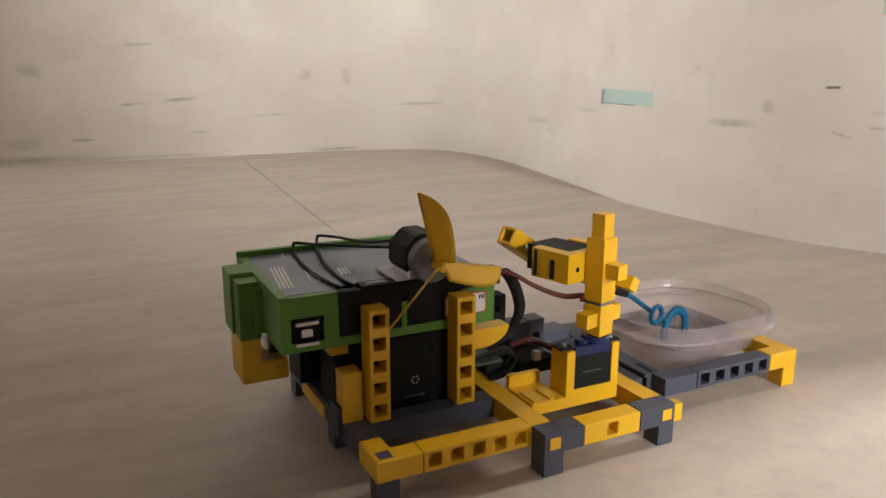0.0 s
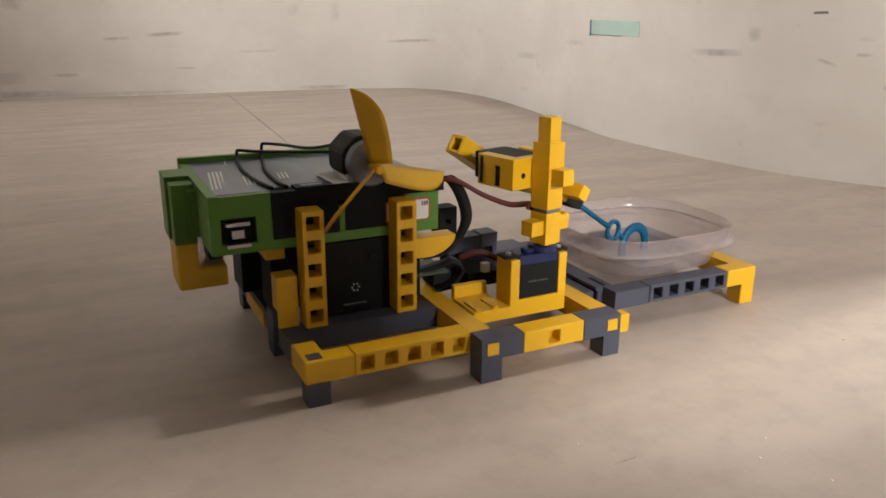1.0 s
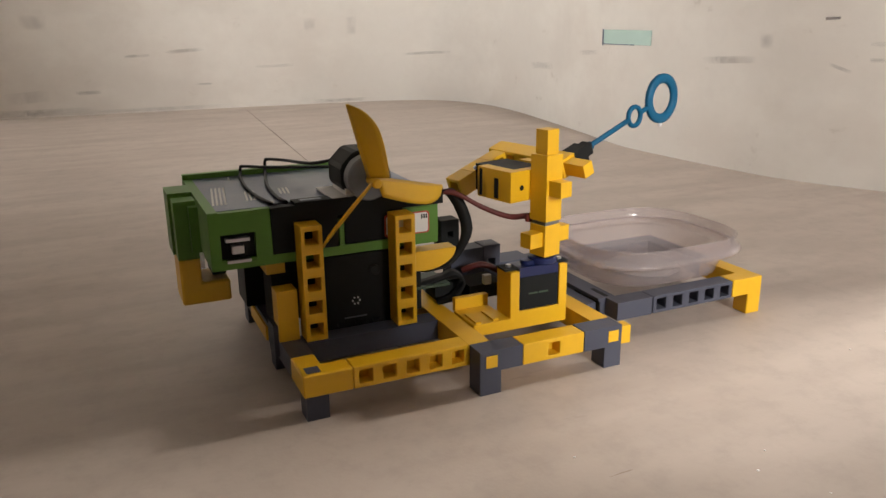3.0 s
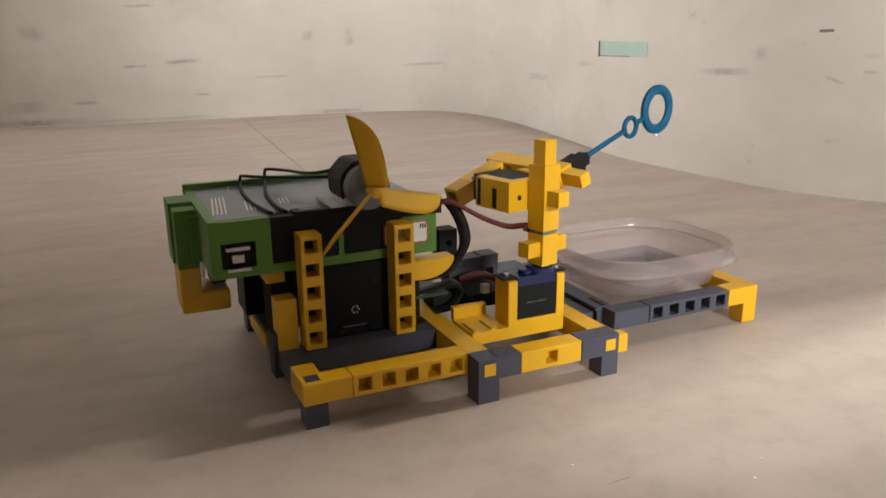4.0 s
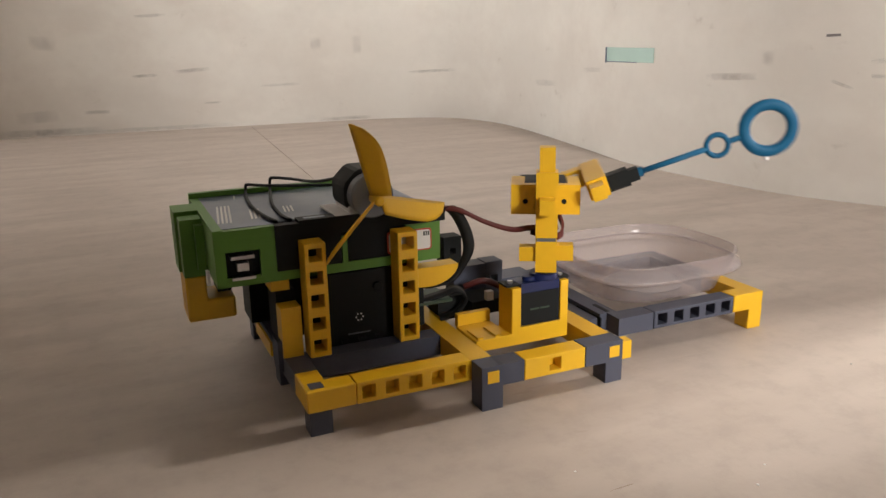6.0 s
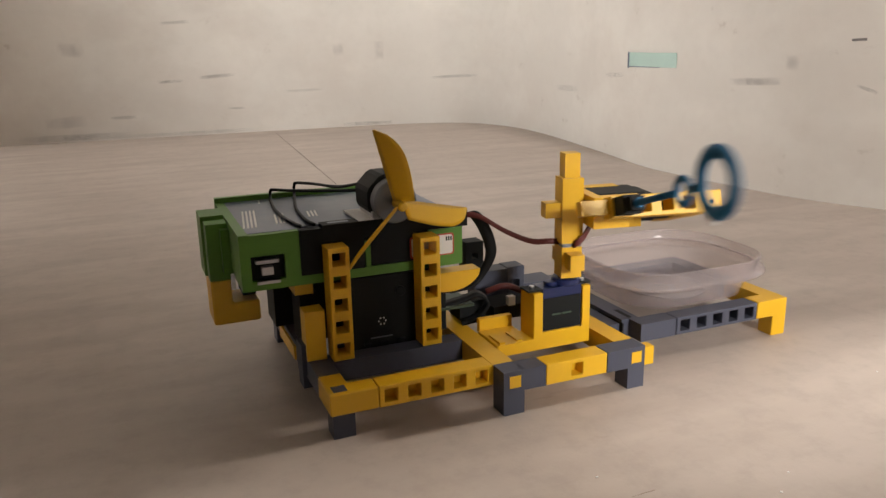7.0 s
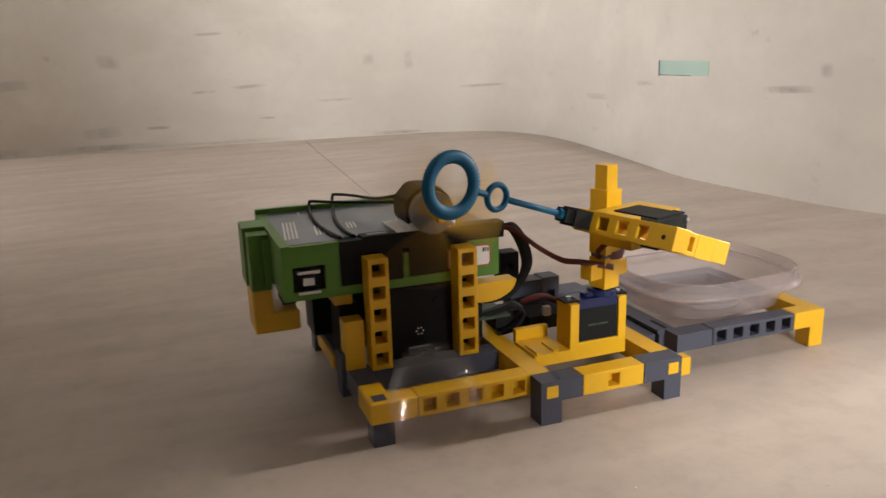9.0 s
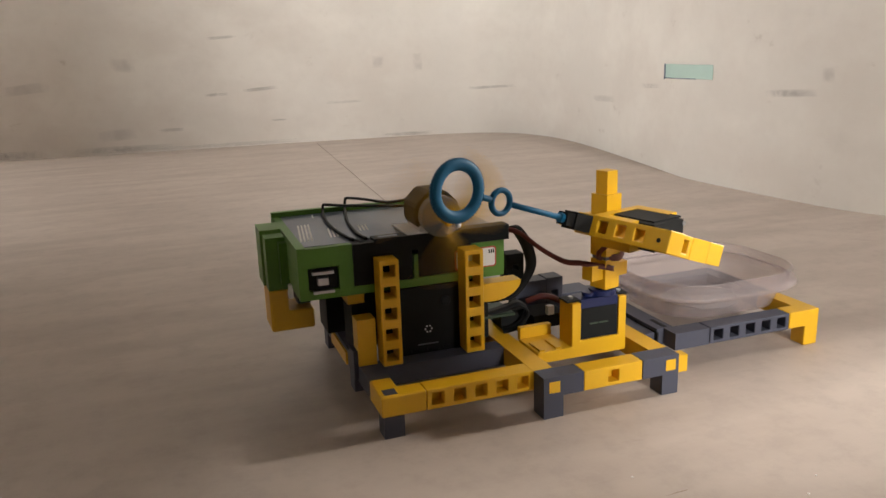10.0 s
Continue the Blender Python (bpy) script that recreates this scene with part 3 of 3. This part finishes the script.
for k in range(3):
    part("print_bar", box(6.72 + 0.11 * k, 6.79 + 0.11 * k, Y0 - 0.036, Y0 - 0.028, 6.38, 6.58, 0), BLACK, lab)
# side clip: green clamps on a yellow elbow
cl = box(-3.42, -2.4, 8.55, 10.2, 4.9, 7.66, 0.16)
box(-3.32, -2.4, 7.45, 8.4, 4.9, 7.5, 0.24, cl)
box(-2.75, -2.36, 7.0, 7.5, 5.3, 7.3, 0.12, cl)
part("side_clip", cl, GREEN, C)
# black fill makes the gap between the clamps dark
part("clip_gap_fill", box(-3.2, -2.4, 8.35, 8.6, 5.0, 7.3, 0.02), BLACK, C)
part("elbow", prism([(-3.32, 2.78), (-1.22, 2.78), (-1.22, 3.76), (-2.42, 3.76), (-2.42, 4.92), (-3.32, 4.92)], 7.5, 9.6, "y", 0.08), YELLOW, C)
part("clip_pin", box(-2.5, -2.36, 6.4, 6.8, 4.75, 5.35, 0.03), WHITE, C)
part("elbow_rest", box(-1.9, -1.3, 8.0, 9.4, 3.9, 5.22, 0.04), BLACK, C)

# ---- motor and propeller ----
M = thing("fan_motor", "black and grey hobby motor with a yellow three-blade propeller", "fan motor")
HX, HY, HZ = 4.24, 3.12, 8.47
part("can", prism(circle(4.32, 8.46, 0.96, 32), 3.9, 5.3, "y", 0.06), MOTOR, M)
part("rear_collar", prism([(4.34 + r * math.cos(a), 8.48 + r * math.sin(a)) for a, r in [(radians(22.5 + 45 * k), 1.16) for k in range(8)]], 4.5, 6.5, "y", 0.12), BLACK, M)
part("boss", prism(circle(HX + 0.1, HZ + 0.03, 0.22, 16), 3.4, 3.95, "y", 0.02), METAL, M)
part("pad", box(2.7, 5.2, 4.15, 6.6, 7.66, 7.73, 0.02), WHITE, M, "folded white paper pad under the motor")
part("cradle", box(3.4, 4.9, 4.4, 6.3, 7.7, 8.0, 0.03), WHITE, M)


def blade():
    """One twisted blade along +z from the hub."""
    bm = bmesh.new()
    rows = []
    n = 14
    for k in range(n + 1):
        s = k / n
        z = 0.18 + 3.24 * s
        chord = 1.16 * (0.92 + 0.16 * math.sin(math.pi * s) - 0.08 * s) * math.sqrt(max(0.02, 1 - max(0, (s - 0.62) / 0.382) ** 2))
        tw = -radians(54 - 4 * s)
        cx = 0.5 * chord - 0.30
        rows.append([])
        for u, th in ((-0.5, 0), (-0.3, 0.045), (0.3, 0.045), (0.5, 0), (0.3, -0.04), (-0.3, -0.04)):
            a, b = u * chord + cx, th + 0.03 * (0.25 - u * u) * 2
            rows[-1].append(bm.verts.new(((a * math.cos(tw) - b * math.sin(tw)) * U, (a * math.sin(tw) + b * math.cos(tw)) * U, z * U)))
    for r, q in zip(rows, rows[1:]):
        for j in range(6):
            bm.faces.new((r[j], r[(j + 1) % 6], q[(j + 1) % 6], q[j]))
    bm.faces.new(rows[0])
    bm.faces.new(rows[-1])
    return bm


hub = prism(circle(0, 0, 0.22, 20), -0.34, 0.42, "y", 0.06)
PROP = part("propeller", hub, YELLOW, M, "bright yellow three-blade propeller")
for k in range(3):
    bl = part("blade", blade(), YELLOW, PROP, smooth=True)
    bl.matrix_basis = pose(0, 0, 0, 0, 120 * k, 0)

# ---- base servo ----
AX, AY, PX, PZ = 11.774, 1.964, 0.507, 7.627
S = thing("servo_motor", "small blue servo motor with a black label in its bracket", "servo")
part("body", box(10.28, 12.27, 1.56, 2.56, 2.32, 4.3, 0.03), SERVO_BLUE, S)
part("label", box(10.3, 12.25, 1.53, 1.56, 2.34, 3.86, 0), BLACK, S, "black label with faint print")
part("print_bar", box(10.75, 11.2, 1.522, 1.53, 3.02, 3.1, 0), PCB, S)
part("print_bar", box(11.27, 11.75, 1.522, 1.53, 3.02, 3.1, 0), PCB, S)
part("ear", box(9.6, 10.27, 1.66, 2.46, 4.2, 4.29, 0.02), BLACK, S)
part("ear", box(12.28, 12.85, 1.66, 2.46, 4.24, 4.33, 0.02), BLACK, S)
part("tower", prism(circle(11.72, 2.05, 0.66, 28), 4.3, 4.6, "z", 0.05), SERVO_BLUE, S)
part("tower", prism(circle(10.95, 2.05, 0.32, 20), 4.3, 4.5, "z", 0.03), SERVO_BLUE, S)
part("collar", prism(circle(AX, AY, 0.44, 20), 4.59, 4.679, "z", 0.02), BLACK, S)
for x in (9.95, 12.55):
    part("screw", prism(circle(x, 2.0, 0.13, 12), 4.28, 4.42, "z", 0.02), METAL, S)

# ---- swing arm ----
A = thing("swing_arm", "yellow block column with a tilting arm and a blue bubble wand", "robot arm", (AX, AY, 0))
low = box(-0.47, 0.47, -0.47, 0.47, 4.68, 6.1, 0.04)
part("socket_block", low, YELLOW, A)
part("socket_arm", box(-1.2, -0.46, -0.32, 0.32, 5.15, 5.8, 0.04), YELLOW, A)
part("socket_arm", box(0.46, 1.2, -0.32, 0.32, 5.2, 5.9, 0.04), YELLOW, A)
part("joint", box(-0.42, 0.42, -0.42, 0.42, 6.08, 6.3, 0.02), MOTOR, A)
part("column", box(-0.48, 0.48, -0.49, 0.49, 6.28, 9.2, 0.04), YELLOW, A)
part("column_peg", box(-0.34, 0.34, -0.35, 0.35, 9.19, 10.28, 0.04), YELLOW, A)
part("peg", box(-0.33, 0.33, -1.2, -0.48, 7.45, 8.12, 0.05), YELLOW, A)
bx = box(-1.6, 1.5, 0.56, 1.0, 7.12, 8.48, 0.05)
box(-1.6, -1.0, 1.0, 2.75, 7.12, 8.48, 0.05, bx)
box(0.95, 1.5, 1.0, 2.75, 7.12, 8.48, 0.05, bx)
box(-1.6, 1.5, 2.2, 2.75, 7.12, 8.0, 0.05, bx)
part("servo_holder", bx, YELLOW, A)
part("tilt_servo", box(-0.98, 0.93, 1.02, 3.6, 7.2, 8.4, 0.04), BLACK, A, "small black servo body")
part("servo_top", box(-1.2, 0.6, 1.02, 3.3, 8.38, 8.46, 0.02), BLACK, A)
# flat black discs and strips paint the shade inside holes and notches
for x in (-0.95, 0.78):
    part("pin_hole", prism(circle(x, 7.72, 0.12, 14), 0.545, 0.57, "y"), BLACK, A)
part("holder_slot", box(-1.62, -1.58, 1.35, 1.62, 7.2, 8.1, 0.01), BLACK, A)
part("holder_slot", box(-1.62, -1.58, 2.42, 2.6, 7.2, 8.4, 0.01), BLACK, A)
part("screw", prism(circle(-1.0, 8.2, 0.1, 10), 3.55, 3.66, "y", 0.01), METAL, A)
part("servo_lead", ribbon(smooth_path([(0.5, 0.9, 7.2), (0.75, 0.4, 6.6), (0.55, 0.1, 6.25), (-0.2, 0.62, 6.2), (-0.7, 0.5, 6.35)]), 0.32, 0.1, (0, 0, 1)), WIRE_RED, A, "dark red servo lead")

# the tilting part turns about an axis through the servo; its parts are built round that axis
bar = holed(5, (1.44, 0.79, -0.46), size=(0.94, 0.92), hole=0.52, order="yxz", skip=(0, 4))
TILT = part("tilt_arm", bar, YELLOW, A)
part("pin_hole", prism(circle(5.29, -0.02, 0.1, 12), 2.36, 2.388, "x"), BLACK, TILT)
leg = holed(1, (0.43, 4.52, -0.48), size=(0.95, 0.92), hole=0.56, order="xyz")
box(-0.755, 0.425, 4.52, 5.47, -0.48, 0.44, 0.05, leg)
join(leg, holed(1, (-1.755, 4.495, -0.48), size=(0.995, 0.92), hole=0.6, order="yxz"))
part("arm_leg", leg, YELLOW, TILT)
part("arm_peg", box(1.56, 2.16, -0.42, 0.8, -0.28, 0.34, 0.1), YELLOW, TILT)
part("horn", prism(circle(0, 0, 0.5, 8), 3.5, 4.5, "y", 0.08), BLACK, TILT)
part("horn_lever", prism([(-0.3, -0.36), (1.2, -0.24), (1.2, 0.24), (-0.3, 0.36)], 3.9, 4.3, "y", 0.05), BLACK, TILT)
sock = box(2.36, 3.35, 0.91, 1.69, -0.38, 0.38, 0.06)
box(3.2, 3.8, 1.01, 1.59, -0.28, 0.28, 0.1, sock)
part("wand_socket", sock, BLACK, TILT, "black rubber wand socket")
part("wand_handle", tube([(3.7, 1.3, 0), (6.93, 1.3, 0)], 0.13, 10), BLUE, TILT, "blue plastic bubble wand handle", smooth=True)
part("wand_collar", tube([(3.8, 1.3, 0), (4.0, 1.3, 0)], 0.22, 10), BLUE, TILT)
part("wand_small_ring", ring(7.37, 0, 0.47, (0.12, 0.13), y=1.3), BLUE, TILT, "small blue wand ring", smooth=True)
part("wand_neck", tube([(7.92, 1.3, 0), (8.38, 1.3, 0)], 0.13, 10), BLUE, TILT)
big_ring = part("wand_ring", ring(9.6, 0, 1.01, (0.25, 0.16), y=1.3, n=72), BLUE, TILT, "large ribbed blue wand ring", smooth=True)
ribs = bmesh.new()
for k in range(56):
    a = math.tau * k / 56
    rb = box(1.0, 1.245, -0.1, 0.1, -0.03, 0.03, 0)
    bmesh.ops.rotate(rb, verts=rb.verts, cent=(0, 0, 0), matrix=Matrix.Rotation(a, 3, "Y"))
    bmesh.ops.translate(rb, verts=rb.verts, vec=(9.6 * U, 1.3 * U, 0))
    join(ribs, rb)
part("ring_ribs", ribs, BLUE, big_ring)
drop = bmesh.new()
bmesh.ops.create_icosphere(drop, subdivisions=2, radius=0.11 * U)
bmesh.ops.translate(drop, verts=drop.verts, vec=(9.17 * U, 1.3 * U, -1.26 * U))
part("soap_drop", drop, WHITE, big_ring, "drop of soapy liquid hanging from the ring", smooth=True)

# ---- cables ----
tagged(part("motor_wire", tube(smooth_path([(3.6, 6.4, 8.62), (2.6, 8.0, 8.42), (1.2, 10.4, 8.14), (0.46, 11.4, 8.08), (0.34, 11.5, 8.02), (0.3, 11.45, 7.78), (0.15, 10.6, 7.7), (-0.05, 8.4, 7.68), (-0.02, 6.6, 7.68), (0.12, 5.4, 7.68), (0.3, 4.7, 7.66)]), 0.075, 8), WIRE, smooth=True), "thin black motor wire looping over the case", "wire", "motor wires")
tagged(part("motor_wire", tube(smooth_path([(3.7, 6.4, 8.95), (3.0, 8.4, 8.5), (2.3, 10.5, 8.36), (1.68, 11.4, 8.32), (1.55, 11.5, 8.22), (1.5, 11.45, 7.78), (1.35, 10.7, 7.7), (0.95, 8.6, 7.68), (0.8, 7.2, 7.68), (0.75, 5.6, 7.68), (0.9, 4.7, 7.66)]), 0.075, 8), WIRE, smooth=True), "thin black motor wire looping over the case", "wire", "motor wires")
tagged(part("ribbon_cable", ribbon(smooth_path([(7.5, 5.2, 6.9), (7.8, 4.9, 7.25), (8.25, 4.7, 7.4), (8.7, 4.6, 6.9), (9.1, 4.6, 6.0), (9.15, 4.6, 5.2), (8.75, 4.8, 4.3), (8.2, 4.9, 3.75), (7.4, 5.1, 3.6), (6.9, 5.3, 3.9)]), 0.55, 0.09, (0.8, -0.5, 0.25)), WIRE, smooth=True), "flat black ribbon cable looping out of the case", "cable")
tagged(part("ribbon_cable", ribbon(smooth_path([(7.0, 5.2, 2.95), (8.0, 5.0, 3.2), (8.6, 4.8, 3.4), (9.1, 4.8, 2.9), (8.6, 4.9, 2.2), (7.8, 5.0, 2.0)]), 0.5, 0.12, (0.2, 0.9, 0.2)), WIRE, smooth=True), "flat black ribbon cable beside the circuit board", "cable")
CABLE = tagged(part("servo_cable", ribbon([p - Vector((7.6, 5.0, 7.3)) for p in smooth_path([(7.6, 5.0, 7.3), (8.5, 4.5, 7.3), (9.6, 3.8, 6.65), (10.6, 3.2, 6.25), (11.3, 2.75, 6.3), (12.1, 2.75, 6.2), (12.9, 2.9, 6.05)])], 0.26, 0.09, (0, 0.3, 1)), WIRE_RED, smooth=True), "dark red servo cable hanging between case and column", "cable")
CABLE.location = [c * U for c in (7.6, 5.0, 7.3)]
tagged(part("servo_cable", tube(smooth_path([(9.6, 6.0, 3.0), (10.4, 5.6, 3.3), (11.2, 5.4, 3.0), (11.9, 4.6, 2.6), (12.0, 3.2, 2.5)]), 0.16, 8), WIRE_RED, smooth=True), "dark red servo lead behind the bracket", "cable")

# ---- tub ----
T = thing("plastic_tub", "clear plastic food tub of bubble liquid on the grey tray", "container")


def shell(levels, thick, capped=True):
    """An open tub from (inset, corner radius, height) levels of a rounded square."""
    bm = bmesh.new()
    rows = []
    for ins, r, z, t in [(*lv, 0.0) for lv in levels] + [(*lv, thick) for lv in reversed(levels)]:
        rows.append([bm.verts.new((x * U, y * U, (z + (t if z < 2.2 else 0)) * U)) for x, y in rounded(15.0 + ins + t, 24.5 - ins - t, 1.05 + ins + t, 9.45 - ins - t, r)])
    for a, b in zip(rows, rows[1:]):
        n = len(a)
        for j in range(n):
            bm.faces.new((a[j], a[(j + 1) % n], b[(j + 1) % n], b[j]))
    if capped:
        bm.faces.new(rows[0])
        bm.faces.new(rows[-1])
    return bm


part("tub_wall", shell([(1.25, 2.2, 1.97), (1.0, 2.4, 2.08), (0.75, 2.6, 2.75), (0.5, 2.7, 3.2)], 0.06), TUB, T, smooth=True)
part("tub_flange", shell([(0.5, 2.7, 3.2), (0.05, 3.0, 3.22), (-0.02, 3.0, 3.32), (0.02, 3.0, 3.5), (0.36, 2.8, 3.54)], 0.06, False), TUB, T, smooth=True)
part("tub_rim", shell([(0.36, 2.8, 3.54), (0.30, 2.8, 3.98), (0.20, 2.85, 4.05), (0.27, 2.82, 4.1)], 0.06, False), TUB, T, smooth=True)
part("liquid", prism([(19.8 + 2.1 * math.cos(a) * (1 + 0.1 * math.sin(3 * a)), 4.9 + 1.9 * math.sin(a)) for a in [math.tau * k / 40 for k in range(40)]], 2.05, 2.12, "z"), LIQUID, T, "shallow dark pool of soapy bubble liquid")

# ---- bubbles ----
def bubble(r):
    bm = bmesh.new()
    bmesh.ops.create_icosphere(bm, subdivisions=4, radius=r * U)
    return tagged(part("soap_bubble", bm, FILM, smooth=True), "clear soap bubble drifting from the wand", "bubble", "soap bubbles")


BUBBLES = [bubble(1.15), bubble(1.25), bubble(1.2), bubble(1.2)]


def eased(t, t0, t1):
    s = min(1, max(0, (t - t0) / (t1 - t0)))
    return s * s * (3 - 2 * s)


def motions():
    yaws = [(0, 14.3), (1, 14.3), (2, 13.9), (2.5, 13.5), (4.5, 13.8), (5.2, 13.3), (5.4, 7.1), (5.7, -10.4), (6, -30.6), (6.3, -53.2), (6.4, -60.2), (6.5, -66.6), (6.6, -72.8), (6.7, -78.6), (6.8, -84.6), (6.9, -91.7), (7, -100.9), (7.1, -109.7), (7.2, -117.9), (7.3, -126.2), (7.4, -134.1), (7.5, -142.0), (7.6, -150.5), (7.7, -159.0), (7.8, -162.8), (7.9, -163.9), (8.2, -164.1), (9, -164.0), (10, -164.3)]
    walk(A, [(t, pose(AX * U, AY * U, 0, 0, 0, a)) for t, a in yaws])
    tilts = [(0, -32.2), (1, -32.2), (1.4, -32.2), (1.5, -29.4), (1.6, -23.9), (1.7, -17.5), (1.8, -10.3), (1.9, -2.7), (2, 2.6), (2.1, 7.8), (2.2, 12.1), (2.3, 14.9), (2.4, 17.2), (2.5, 18.7), (2.7, 19.2), (4.5, 19.3), (5.2, 19.3), (5.75, 19.6), (6.3, 20.1), (6.5, 20.0), (6.8, 18.2), (7, 17.6), (7.3, 17.6), (7.8, 18.5), (10, 18.8)]
    walk(TILT, [(t, pose(PX * U, 0, PZ * U, 0, -a, 0)) for t, a in tilts])
    # the propeller stands still until the motor starts, then spins
    first, turn = 7.633, 88.8
    rows = [(0, 17.0), (first, 17.0)]
    k, angle = 1, 17.0
    while first + k / FPS < 10.001:
        angle += min(turn, 22.0 * k)
        rows.append((first + k / FPS, angle))
        k += 1
    walk(PROP, [(t, pose(HX * U, HY * U, HZ * U, 6, 0, 6) @ pose(0, 0, 0, 0, -a, 0)) for t, a in rows])
    walk(CABLE, [(t, pose(7.6 * U, 5.0 * U, 7.3 * U, 0, a, b)) for t, a, b in ((0, 0, 0), (5.2, 0, 0), (6.3, -4, 0), (7.0, 0, -8), (7.7, 4, -18), (10, 4, -18))])
    # the bubbles wait in the dark behind the board until the wand lets them go
    flights = [
        (7.9, [(8.1, 2.2, -0.6, 10.4), (8.2, -0.4, -4.0, 12.5), (8.3, -2.6, -6.5, 11.0), (8.4, -4.6, -8.5, 6.0), (8.6, -7.0, -14.0, 2.0), (9.0, -12.0, -34.0, 1.2), (10.0, -12.5, -38.0, 1.2)]),
        (9.1, [(9.3, 1.2, -3.6, 10.0), (9.4, -1.7, -8.4, 9.3), (9.5, -4.2, -12.7, 9.0), (9.6, -5.9, -15.2, 9.7), (9.7, -7.1, -16.3, 9.0), (9.8, -8.6, -17.4, 7.4), (10.0, -10.0, -24.0, 1.3)]),
        (9.1, [(9.3, 3.0, -2.0, 8.0), (9.5, 4.8, -9.4, 3.2), (9.6, 5.0, -12.7, 4.0), (9.7, 5.3, -15.3, 5.8), (9.8, 5.5, -16.7, 7.5), (9.9, 5.3, -18.0, 7.0), (10.0, 5.6, -20.0, 6.0)]),
        (8.6, [(8.8, 3.3, -1.8, 8.7), (8.9, 1.4, -6.0, 7.3), (9.0, -0.8, -9.8, 6.7), (9.1, -2.3, -12.8, 6.5), (9.2, -4.3, -13.7, 7.4), (9.3, -5.8, -15.1, 5.6), (9.6, -9.0, -26.0, 1.4), (10.0, -9.0, -30.0, 1.4)]),
    ]
    for ob, (leave, path) in zip(BUBBLES, flights):
        at = (4.05, 6.08, 3.15)
        rows = [(0, *at), (leave, *at), *path]
        walk(ob, [(t, pose(x * U, y * U, z * U)) for t, x, y, z in rows])


motions()
